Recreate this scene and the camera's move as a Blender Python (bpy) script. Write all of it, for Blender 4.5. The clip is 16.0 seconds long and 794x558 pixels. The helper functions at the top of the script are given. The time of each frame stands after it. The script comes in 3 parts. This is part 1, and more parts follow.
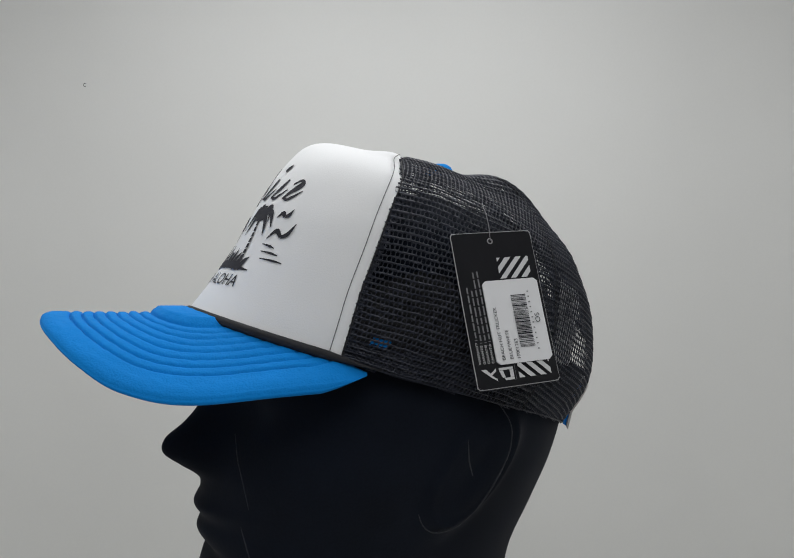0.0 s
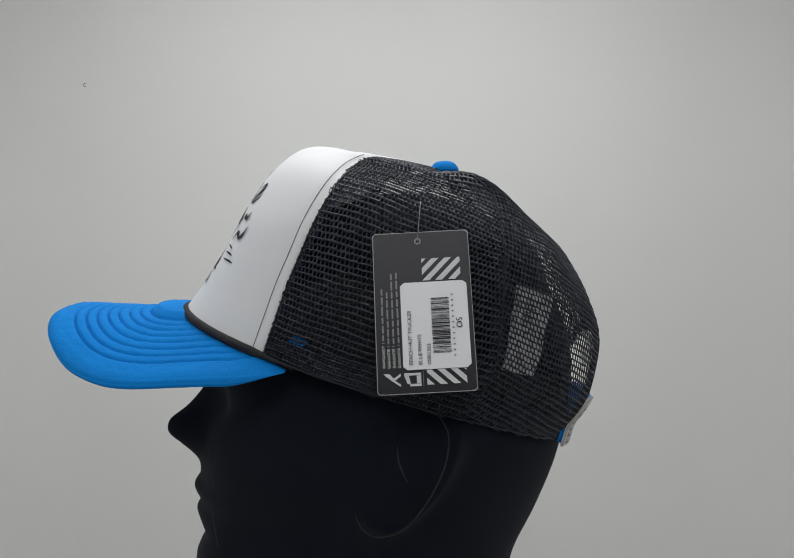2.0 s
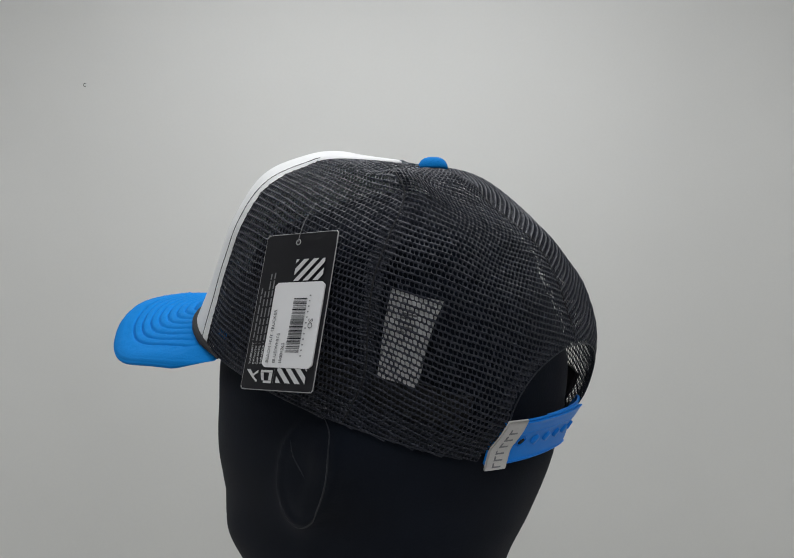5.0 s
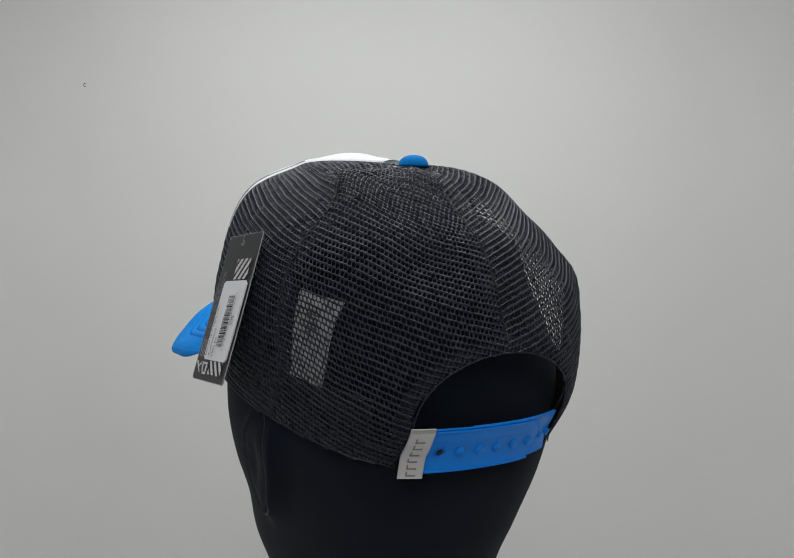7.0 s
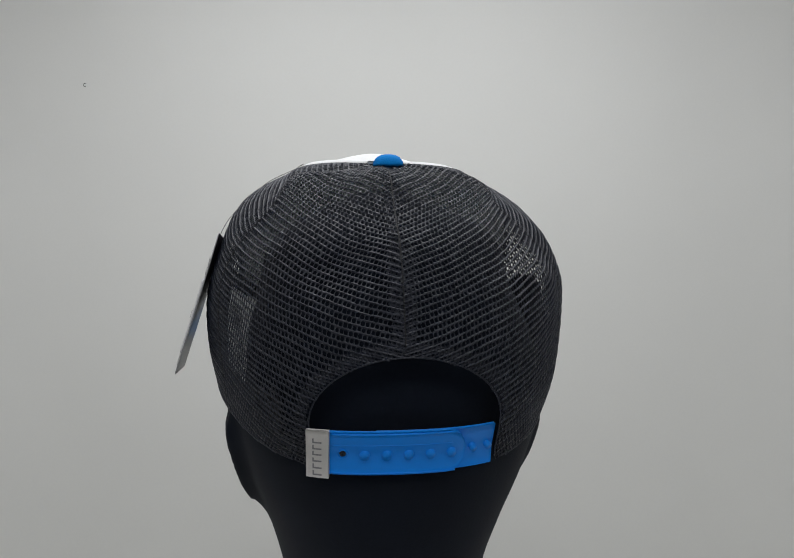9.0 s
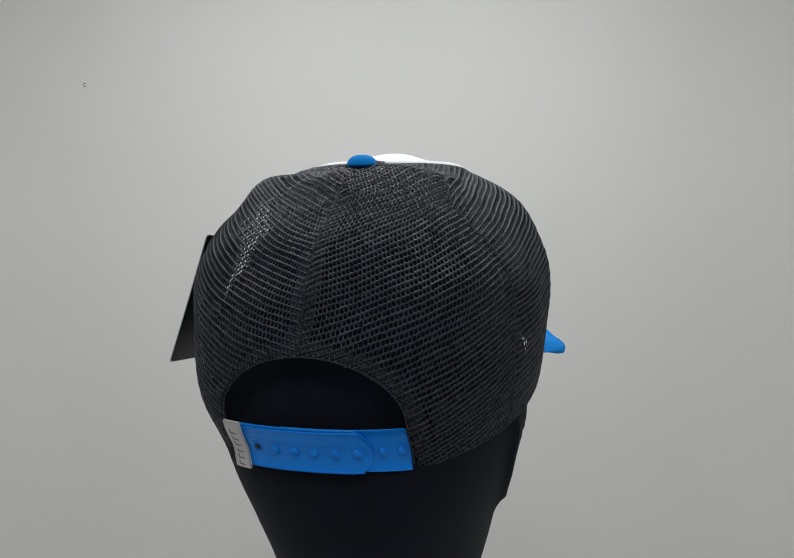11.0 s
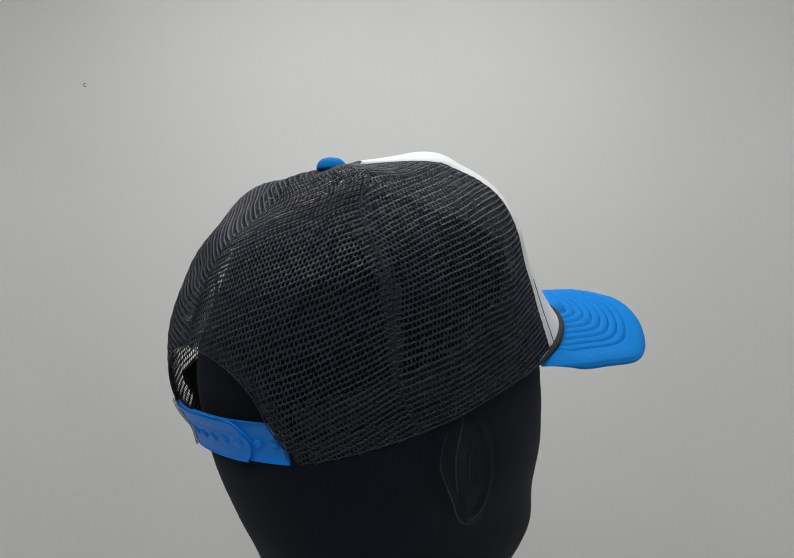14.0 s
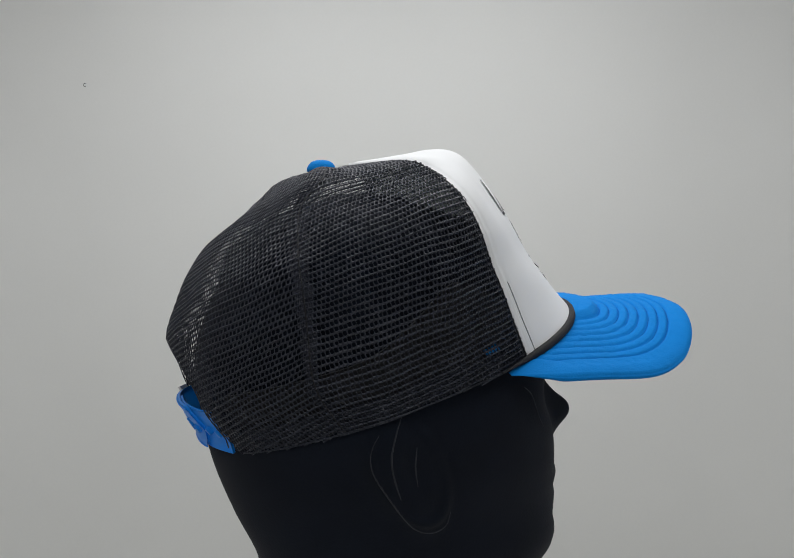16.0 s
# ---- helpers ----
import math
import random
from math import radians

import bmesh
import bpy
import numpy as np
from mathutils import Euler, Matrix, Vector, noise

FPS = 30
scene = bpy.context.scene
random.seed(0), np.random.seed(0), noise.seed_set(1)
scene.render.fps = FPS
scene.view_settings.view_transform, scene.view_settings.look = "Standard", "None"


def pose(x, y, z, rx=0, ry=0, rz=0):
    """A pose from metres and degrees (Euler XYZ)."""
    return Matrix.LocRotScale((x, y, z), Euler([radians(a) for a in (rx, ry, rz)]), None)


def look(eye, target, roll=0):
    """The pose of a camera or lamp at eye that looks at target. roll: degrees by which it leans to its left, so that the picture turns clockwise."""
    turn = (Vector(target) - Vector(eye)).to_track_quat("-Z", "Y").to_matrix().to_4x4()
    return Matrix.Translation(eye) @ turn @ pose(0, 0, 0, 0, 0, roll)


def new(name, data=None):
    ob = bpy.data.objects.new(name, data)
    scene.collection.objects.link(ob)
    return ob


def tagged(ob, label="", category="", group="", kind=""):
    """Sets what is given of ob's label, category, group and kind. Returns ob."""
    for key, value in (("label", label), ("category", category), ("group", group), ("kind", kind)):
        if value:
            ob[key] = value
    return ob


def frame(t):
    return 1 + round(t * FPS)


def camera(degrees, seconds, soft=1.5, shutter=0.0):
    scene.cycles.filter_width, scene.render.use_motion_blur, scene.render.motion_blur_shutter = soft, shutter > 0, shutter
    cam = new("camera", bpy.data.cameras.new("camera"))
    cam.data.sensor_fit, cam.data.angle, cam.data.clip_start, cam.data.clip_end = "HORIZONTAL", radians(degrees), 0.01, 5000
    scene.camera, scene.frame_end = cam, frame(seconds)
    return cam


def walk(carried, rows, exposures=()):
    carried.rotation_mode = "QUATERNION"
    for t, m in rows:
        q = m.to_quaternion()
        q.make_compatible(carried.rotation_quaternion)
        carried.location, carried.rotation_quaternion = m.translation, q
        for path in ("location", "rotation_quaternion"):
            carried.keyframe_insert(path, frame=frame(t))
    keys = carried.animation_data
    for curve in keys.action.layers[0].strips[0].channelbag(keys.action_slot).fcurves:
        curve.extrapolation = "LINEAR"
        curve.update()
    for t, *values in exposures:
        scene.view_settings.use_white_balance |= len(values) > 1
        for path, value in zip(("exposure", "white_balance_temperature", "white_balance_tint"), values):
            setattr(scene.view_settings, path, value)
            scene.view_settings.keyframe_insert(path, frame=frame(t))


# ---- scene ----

U = 0.43            # metres from the turning axis to the lens
EYE_Z = 0.52        # height of the lens over the table
TILT, ROLL = -2.152, 0.394

cam = camera(52.68, 16.0, soft=1.1)
EYE = Vector((0.0174 * U, -U, EYE_Z))
AIM = EYE + Vector((0, math.cos(radians(TILT)), math.sin(radians(TILT))))
walk(cam, [(0, look(EYE, AIM, -ROLL)), (16, look(EYE, AIM, -ROLL))], exposures=[(0, 0.0), (16, 0.0)])


def heading(t):
    """Degrees to which the head faces at t seconds, from the world's x axis."""
    return 107.517 + -11.4242 * (t - 8) + 0.02796 * (t - 8) ** 2


# ---- light: a lamp panel in the tent's roof, and an added front fill ----
world = bpy.data.worlds.new("world")
scene.world = world
world.use_nodes = True
world.node_tree.nodes["Background"].inputs[0].default_value = (0.8, 0.85, 0.9, 1)
world.node_tree.nodes["Background"].inputs[1].default_value = 0.05


def area_lamp(name, m, sx, sy, watts, colour):
    data = bpy.data.lights.new(name, "AREA")
    data.shape, data.size, data.size_y, data.energy, data.color = "RECTANGLE", sx, sy, watts, colour
    ob = new(name, data)
    ob.matrix_world = m
    return ob


area_lamp("roof_lamp", look((0.0, 0.17, 1.0), (0.0, 0.17, 0)), 0.7, 0.42, 3.52, (0.94, 0.955, 0.985))
# unseen fill above and behind the lens, added to brighten the cap's near side
area_lamp("front_fill", look((0.0, -0.62, 0.98), (0.0, -0.1, 0.5)), 0.7, 0.3, 2.2, (0.94, 0.955, 0.985))


# ---- materials ----
def material(name, colour, rough=0.8, metal=0.0, vary=0.08, scale=40.0, fine=600.0, bump=0.3, depth=0.0004, sheen=0.0, weave=0.0, spec=0.5):
    """Principled surface with stains at one scale, grain at a finer one, and relief."""
    mat = bpy.data.materials.new(name)
    mat.use_nodes = True
    nt = mat.node_tree
    n, l = nt.nodes, nt.links
    b = n["Principled BSDF"]
    b.inputs["Roughness"].default_value, b.inputs["Metallic"].default_value = rough, metal
    b.inputs["Sheen Weight"].default_value = sheen
    b.inputs["Specular IOR Level"].default_value = spec
    co = n.new("ShaderNodeTexCoord")
    big, small = n.new("ShaderNodeTexNoise"), n.new("ShaderNodeTexNoise")
    big.inputs["Scale"].default_value, small.inputs["Scale"].default_value = scale, fine
    big.inputs["Detail"].default_value = 4
    for t in (big, small):
        l.new(co.outputs["Object"], t.inputs["Vector"])
    add = n.new("ShaderNodeMath")
    add.operation = "MULTIPLY_ADD"
    l.new(small.outputs["Fac"], add.inputs[0])
    add.inputs[1].default_value = 0.5
    l.new(big.outputs["Fac"], add.inputs[2])
    ramp = n.new("ShaderNodeMapRange")
    ramp.inputs["From Min"].default_value, ramp.inputs["From Max"].default_value = 0.45, 1.05
    ramp.inputs["To Min"].default_value, ramp.inputs["To Max"].default_value = 1 - vary, 1 + vary
    l.new(add.outputs[0], ramp.inputs["Value"])
    mul = n.new("ShaderNodeVectorMath")
    mul.operation = "SCALE"
    mul.inputs[0].default_value = colour
    l.new(ramp.outputs["Result"], mul.inputs["Scale"])
    l.new(mul.outputs["Vector"], b.inputs["Base Color"])
    bm_ = n.new("ShaderNodeBump")
    bm_.inputs["Strength"].default_value, bm_.inputs["Distance"].default_value = bump, depth
    if weave:
        wave = n.new("ShaderNodeTexWave")
        wave.bands_direction = "Z"
        wave.inputs["Scale"].default_value, wave.inputs["Distortion"].default_value = weave, 1.5
        l.new(co.outputs["Object"], wave.inputs["Vector"])
        mix = n.new("ShaderNodeMath")
        mix.operation = "ADD"
        l.new(wave.outputs["Fac"], mix.inputs[0])
        l.new(small.outputs["Fac"], mix.inputs[1])
        l.new(mix.outputs[0], bm_.inputs["Height"])
    else:
        l.new(small.outputs["Fac"], bm_.inputs["Height"])
    l.new(bm_.outputs["Normal"], b.inputs["Normal"])
    return mat


PAPER = material("backdrop paper", (0.742, 0.739, 0.709), 0.9, vary=0.02, scale=6, fine=300, bump=0.05)
BOUNCE = material("bounce cloth", (0.75, 0.75, 0.75), 0.9, vary=0.03, scale=5, fine=500, bump=0.2)
VELVET = material("black velvet", (0.0060, 0.0084, 0.0142), 0.95, vary=0.25, scale=25, fine=900, bump=0.4, sheen=0.05, spec=0.1)
FOAM = material("white foam knit", (0.88, 0.88, 0.87), 0.9, vary=0.02, scale=30, fine=1500, bump=0.35, depth=0.0003, sheen=0.1)
foam_nodes = FOAM.node_tree.nodes
foam_glow, foam_mix = foam_nodes.new("ShaderNodeBsdfTranslucent"), foam_nodes.new("ShaderNodeMixShader")
foam_glow.inputs["Color"].default_value, foam_mix.inputs[0].default_value = (0.80, 0.84, 0.82, 1), 0.12
FOAM.node_tree.links.new(foam_nodes["Principled BSDF"].outputs[0], foam_mix.inputs[1])
FOAM.node_tree.links.new(foam_glow.outputs[0], foam_mix.inputs[2])
FOAM.node_tree.links.new(foam_mix.outputs[0], foam_nodes["Material Output"].inputs["Surface"])
BLUE = material("blue foam knit", (0.002, 0.205, 0.605), 0.85, spec=0.15, vary=0.07, scale=30, fine=1100, bump=0.6, depth=0.0005, sheen=0.0)
BLUETHREAD = material("blue thread", (0.002, 0.16, 0.50), 0.8, vary=0.1, scale=200, fine=2000, spec=0.2)
NET = material("black net yarn", (0.0150, 0.0175, 0.0275), 0.40, spec=0.36, vary=0.25, scale=60, fine=1800, bump=0.5, depth=0.0002)
TAPE = material("black tape", (0.010, 0.010, 0.012), 0.8, vary=0.25, scale=60, fine=1600, bump=0.6, depth=0.0003)
PLASTIC = material("blue plastic", (0.001, 0.225, 0.80), 0.42, spec=0.25, vary=0.05, scale=40, fine=900, bump=0.08)
INK = material("black ink", (0.012, 0.012, 0.018), 0.8, vary=0.15, scale=80, fine=1500, bump=0.2)
CARD = material("black card", (0.010, 0.010, 0.012), 0.32, spec=0.26, vary=0.2, scale=50, fine=900, bump=0.04)
EDGE = material("card edge", (0.35, 0.35, 0.35), 0.7, vary=0.1)
STICKER = material("white sticker", (0.78, 0.78, 0.78), 0.4, vary=0.015, scale=40, fine=700, bump=0.04)
PRINTW = material("white print", (0.62, 0.62, 0.62), 0.5, vary=0.06, scale=90)
GREYP = material("grey print", (0.20, 0.20, 0.21), 0.5, vary=0.15, scale=90)
CLOTH = material("white woven label", (0.62, 0.60, 0.58), 0.85, vary=0.06, scale=90, fine=1800, bump=0.4, weave=900)
# lighter than VELVET: the sheen along worn creases is put into the colour
WORN_SHEEN = material("worn velvet sheen", (0.016, 0.019, 0.025), 0.9, vary=0.5, scale=60, fine=900, bump=0.3, sheen=0.1)
THREAD = material("dark thread", (0.09, 0.09, 0.095), 0.8, vary=0.2, scale=200, fine=2000)


# ---- mesh helpers ----
def mesh_of(name, verts, faces, mat, smooth=True, scale=1.0):
    me = bpy.data.meshes.new(name)
    me.from_pydata((np.asarray(verts, float) * scale).tolist(), [], faces)
    me.materials.append(mat)
    if smooth:
        me.polygons.foreach_set("use_smooth", [True] * len(me.polygons))
    me.update()
    return me


def part(name, data, parent, label="", kind=""):
    ob = new(name, data)
    ob.parent = parent
    return tagged(ob, label, kind=kind)


def fixed(name, data, label, category):
    return tagged(new(name, data), label, category, kind="structure")


def grid_faces(nu, nv, closed=False, base=0):
    out = []
    for i in range(nu if closed else nu - 1):
        k = (i + 1) % nu
        for j in range(nv - 1):
            out.append((base + i * nv + j, base + k * nv + j, base + k * nv + j + 1, base + i * nv + j + 1))
    return out


def slab(top, bottom, nu, nv):
    """A closed sheet out of two grids of nu x nv points."""
    n = nu * nv
    f = grid_faces(nu, nv)
    faces = list(f) + [tuple(n + k for k in reversed(q)) for q in f]
    rim = [j for j in range(nv)] + [i * nv + nv - 1 for i in range(1, nu)] + [(nu - 1) * nv + j for j in range(nv - 2, -1, -1)] + [i * nv for i in range(nu - 2, 0, -1)]
    for a, b in zip(rim, rim[1:] + rim[:1]):
        faces.append((b, a, n + a, n + b))
    return np.concatenate([top, bottom]), faces


def tube(points, radius, sides=6, flat=1.0, closed=False):
    """Verts and faces of a tube along the points."""
    P = np.asarray(points, float)
    n = len(P)
    T = (np.roll(P, -1, 0) - np.roll(P, 1, 0)) if closed else np.gradient(P, axis=0)
    T /= np.linalg.norm(T, axis=1)[:, None] + 1e-12
    up = np.array((0.13, 0.21, 0.97))
    A = np.cross(T, up)
    A /= np.linalg.norm(A, axis=1)[:, None] + 1e-12
    B = np.cross(A, T)
    R = np.broadcast_to(np.asarray(radius, float), (n,))
    V = []
    for k in range(sides):
        a = 2 * math.pi * k / sides
        V.append(P + (A * math.cos(a) * flat + B * math.sin(a)) * R[:, None])
    V = np.stack(V, 1).reshape(-1, 3)
    faces = []
    for i in range(n if closed else n - 1):
        m = (i + 1) % n
        for k in range(sides):
            q = (k + 1) % sides
            faces.append((i * sides + k, i * sides + q, m * sides + q, m * sides + k))
    if not closed:
        faces.append(tuple(range(sides))[::-1])
        faces.append(tuple((n - 1) * sides + k for k in range(sides)))
    return V, faces


def joined(pieces):
    V, F, base = [], [], 0
    for v, f in pieces:
        V.append(np.asarray(v, float))
        F += [tuple(base + k for k in q) for q in f]
        base += len(v)
    return np.concatenate(V), F


def spl(xs, ys, x):
    """Smooth interpolation through the pairs (xs, ys)."""
    xs, ys, x = np.asarray(xs, float), np.asarray(ys, float), np.asarray(x, float)
    m = np.gradient(ys, xs)
    i = np.clip(np.searchsorted(xs, x) - 1, 0, len(xs) - 2)
    h = xs[i + 1] - xs[i]
    t = (x - xs[i]) / h
    t2, t3 = t * t, t * t * t
    inside = (2 * t3 - 3 * t2 + 1) * ys[i] + (t3 - 2 * t2 + t) * h * m[i] + (-2 * t3 + 3 * t2) * ys[i + 1] + (t3 - t2) * h * m[i + 1]
    low, high = ys[0] + m[0] * (x - xs[0]), ys[-1] + m[-1] * (x - xs[-1])
    return np.where(x < xs[0], low, np.where(x > xs[-1], high, inside))


# ---- the backdrop, and an unseen tent round it that bounces light ----
def backdrop():
    prof = [(-1.05, 0.0), (0.52, 0.0)]
    for k in range(1, 9):
        a = math.pi / 2 * k / 8
        prof.append((0.52 + 0.1 * math.sin(a), 0.1 - 0.1 * math.cos(a)))
    prof += [(0.62, 0.6), (0.62, 1.06)]
    top, low = [], []
    for i, x in enumerate((-0.8, -0.4, 0, 0.4, 0.8)):
        for y, z in prof:
            top.append((x, y, z))
            low.append((x, y + (0.01 if z > 0 else 0), z - 0.01))
    v, f = slab(np.array(top), np.array(low), 5, len(prof))
    fixed("backdrop", mesh_of("backdrop", v, [q[::-1] for q in f], PAPER), "seamless light grey paper backdrop sweep", "backdrop")
    a = np.radians(np.linspace(60, 300, 14))
    v, f = tube(np.stack([-0.3958 + 0.0021 * np.cos(a), np.full(14, 0.6198), 0.7355 + 0.0021 * np.sin(a)], -1), 0.0004, 5)
    part("pencil_mark", mesh_of("pencil_mark", v, f, THREAD), bpy.data.objects["backdrop"], "small dark mark on the paper")


def box(x0, x1, y0, y1, z0, z1):
    v = [(x, y, z) for x in (x0, x1) for y in (y0, y1) for z in (z0, z1)]
    return np.array(v), [(0, 1, 3, 2), (4, 6, 7, 5), (0, 4, 5, 1), (2, 3, 7, 6), (0, 2, 6, 4), (1, 5, 7, 3)]


def tent():
    # walls and roof out of view, added so that white cloth bounces fill
    for name, b in (("wall_west", (-0.85, -0.81, -1.1, 0.66, -0.02, 1.06)), ("wall_east", (0.81, 0.85, -1.1, 0.66, -0.02, 1.06)), ("wall_south", (-0.85, 0.85, -1.14, -1.1, -0.02, 1.06))):
        v, f = box(*b)
        fixed(name, mesh_of(name, v, f, BOUNCE, False), "unseen white tent wall added to bounce light", "tent wall")
    v, f = box(-0.85, 0.85, -1.14, 0.66, 1.06, 1.10)
    fixed("ceiling", mesh_of("ceiling", v, f, BOUNCE, False), "unseen white tent roof added to bounce light", "ceiling")


backdrop()
tent()

# ---- the crown of the cap: ovals stacked from the rim (s = 0) to the button (s = 1) ----
# lengths below are in units of U; x forward, y to the wearer's left, z up from the lens's height
LEVEL = [0, 0.15, 0.3, 0.45, 0.6, 0.72, 0.82, 0.91, 1.0]
FRONT_X = [0.2350, 0.2071, 0.1751, 0.1472, 0.1124, 0.0892, 0.0594, 0.0259, -0.0762]
FRONT_Z = [-0.0704, -0.0359, 0.0023, 0.0470, 0.0940, 0.1137, 0.1151, 0.1114, 0.0960]
BACK_X = [-0.2131, -0.2484, -0.2509, -0.2476, -0.2347, -0.2083, -0.1579, -0.1270, -0.0766]
BACK_Z = [-0.2236, -0.1693, -0.1046, -0.0626, -0.0242, 0.0223, 0.0620, 0.0820, 0.0974]
WIDTH = [0.1941, 0.1991, 0.2054, 0.2014, 0.1750, 0.1279, 0.1070, 0.0600, 0.0]
PHI_S = 114.8       # seam between the side and the back gore


def foam_edge(s):
    """Azimuth at which the foam front meets the net, at level s."""
    return spl([0, 0.25, 0.5, 0.75, 1.0], [65.9, 59.6, 58.1, 59.7, 64.0], s)



# soft dents and bulges of the worn crown: azimuth, level, their spreads, depth
DENTS = [(88, 0.48, 22, 0.17, -0.013), (180, 0.29, 32, 0.10, 0.007), (84, 0.80, 20, 0.08, -0.006), (-84, 0.80, 20, 0.08, -0.006),
         (-126, 0.5, 6, 0.2, 0.003), (-92, 0.35, 7, 0.16, -0.004), (-80, 0.3, 6, 0.2, 0.003), (126, 0.3, 7, 0.15, -0.003), (-165, 0.5, 8, 0.1, -0.003)]
# how far the cloth swells past the ovals, every 30 degrees round from the back, at four levels
SWELL = [
    [0.0010, 0.0018, 0.0001, -0.0052],
    [0.0003, 0.0057, 0.0013, -0.0019],
    [0.0007, -0.0066, 0.0019, 0.0028],
    [0.0067, 0.0067, -0.0035, -0.0003],
    [-0.0033, -0.0054, 0.0094, 0.0028],
    [-0.0072, -0.0110, -0.0148, -0.0049],
    [0.0005, 0.0056, 0.0084, 0.0083],
    [-0.0008, 0.0051, 0.0046, -0.0037],
    [-0.0001, -0.0021, 0.0031, -0.0007],
    [0.0078, 0.0030, 0.0045, 0.0044],
    [-0.0054, -0.0047, -0.0028, 0.0024],
    [0.0069, 0.0015, -0.0028, -0.0036],
]
# the same for the top of the back, every 20 degrees from 100 to 260, at three levels
BACK_SWELL = [
    [0.0004, -0.0041, -0.0091],
    [-0.0009, 0.0106, -0.0024],
    [0.0047, -0.0026, -0.0016],
    [-0.0064, -0.0030, 0.0031],
    [0.0021, -0.0044, -0.0007],
    [-0.0007, -0.0003, -0.0023],
    [-0.0028, -0.0034, 0.0001],
    [-0.0043, 0.0006, 0.0049],
    [0.0033, 0.0015, -0.0004],
]


def dents(phi, s):
    out = np.zeros(np.shape(phi))
    for p0, s0, wp, ws, d in DENTS:
        out = out + d * np.exp(-((((phi - p0 + 180) % 360 - 180) / wp) ** 2) - ((s - s0) / ws) ** 2)
    for first, step, wide, levels, high, table in ((-180, 30, 24, (0.12, 0.34, 0.56, 0.78), 0.15, SWELL), (100, 20, 14, (0.62, 0.76, 0.9), 0.09, BACK_SWELL)):
        up = [np.exp(-((s - s0) / high) ** 2) for s0 in levels]
        for i, row in enumerate(table):
            g = np.exp(-((((phi - first - step * i + 180) % 360 - 180) / wide) ** 2))
            out = out + g * sum(d * u for d, u in zip(row, up))
    return out


def crown(phi, s, off=0.0):
    """Points of the crown at azimuth phi (degrees, 0 in front) and level s, off outwards."""
    phi, s = np.broadcast_arrays(np.asarray(phi, float), np.asarray(s, float))

    def at(ph, s):
        xf, zf, xb, zb, w = (spl(LEVEL, q, s) for q in (FRONT_X, FRONT_Z, BACK_X, BACK_Z, WIDTH))
        e = 2 / (2.263 - 0.235 * np.clip(s, 0, 1))
        c, d = np.cos(np.radians(ph)), np.sin(np.radians(ph))
        cx, dy = np.sign(c) * np.abs(c) ** e, np.sign(d) * np.abs(d) ** e
        k = 0.5 + 0.5 * cx
        # the cap sits a little lopsided
        y = np.maximum(w, 0) * dy * (1 + dy * (0.0196 - 0.0442 * s))
        z = zb + (zf - zb) * k + 0.0308 * y + 0.0037 * (1 - np.clip(s, 0, 1)) ** 2 * dy ** 2 - 0.0098 * k * dy ** 2 * np.clip(1 - s / 0.2, 0, 1.2) ** 2
        return np.stack([xb + (xf - xb) * k, y + 0.0023, z], -1)

    p = at(phi, s)
    du = at(phi + 0.6, s) - at(phi - 0.6, s)
    dv = at(phi, np.minimum(s + 0.012, 0.999)) - at(phi, np.minimum(s, 0.987) - 0.012)
    n = np.cross(du, dv)
    n /= np.linalg.norm(n, axis=-1)[..., None] + 1e-12
    p = p + n * (off + dents(phi, s))[..., None]
    return p


class Panel:
    """Flat coordinates on a gore of the crown: a across from its middle, b up from the rim."""

    def __init__(self, p0, p1):
        self.p0, self.p1 = p0, p1
        self.s = np.linspace(-0.06, 0.995, 160)
        self.phi = np.linspace(p0, p1, 61)
        pts = crown(self.phi[:, None], self.s[None, :])
        d = np.linalg.norm(np.diff(pts, axis=0), axis=-1)
        arc = np.concatenate([np.zeros((1, len(self.s))), np.cumsum(d, 0)])
        self.arc = arc - arc[30]
        h = np.linalg.norm(np.diff(pts[30], axis=0), axis=-1)
        self.b = np.concatenate([[0], np.cumsum(h)])
        self.b -= np.interp(0, self.s, self.b)

    def place(self, a, b, lean=0.0, bow=0.0):
        a = np.asarray(a, float)
        b = np.asarray(b, float) + lean * a + bow * a * a
        # rows run straight over the flat cloth, not round the top
        h = self.b[-1] - b
        b = b - (np.hypot(h, a) - h) * np.clip(b / 0.30 - 0.40, 0, 0.5)
        s = np.interp(b, self.b, self.s)
        i = np.clip(np.searchsorted(self.s, s) - 1, 0, len(self.s) - 2)
        t = (s - self.s[i]) / (self.s[i + 1] - self.s[i])
        rows = self.arc[:, i] * (1 - t) + self.arc[:, i + 1] * t
        k = np.clip((rows < a).sum(0) - 1, 0, 59)
        j = np.arange(len(k))
        r0, r1 = rows[k, j], rows[k + 1, j]
        phi = self.phi[k] + (a - r0) / np.maximum(r1 - r0, 1e-9) * (self.phi[1] - self.phi[0])
        return phi, s


def in_arch(p, grow=0.0):
    """True inside the opening at the back over the strap."""
    y, z = p[..., 1] + 0.0005, p[..., 2]
    half = 0.0938 + grow
    arch = np.where(z < -0.165, np.abs(y) < half, (y / half) ** 2 + ((z + 0.165) / (0.064 + grow)) ** 2 < 1)
    return arch & (p[..., 0] < -0.12)


CELL_A, CELL_B = 0.0046, 0.0065


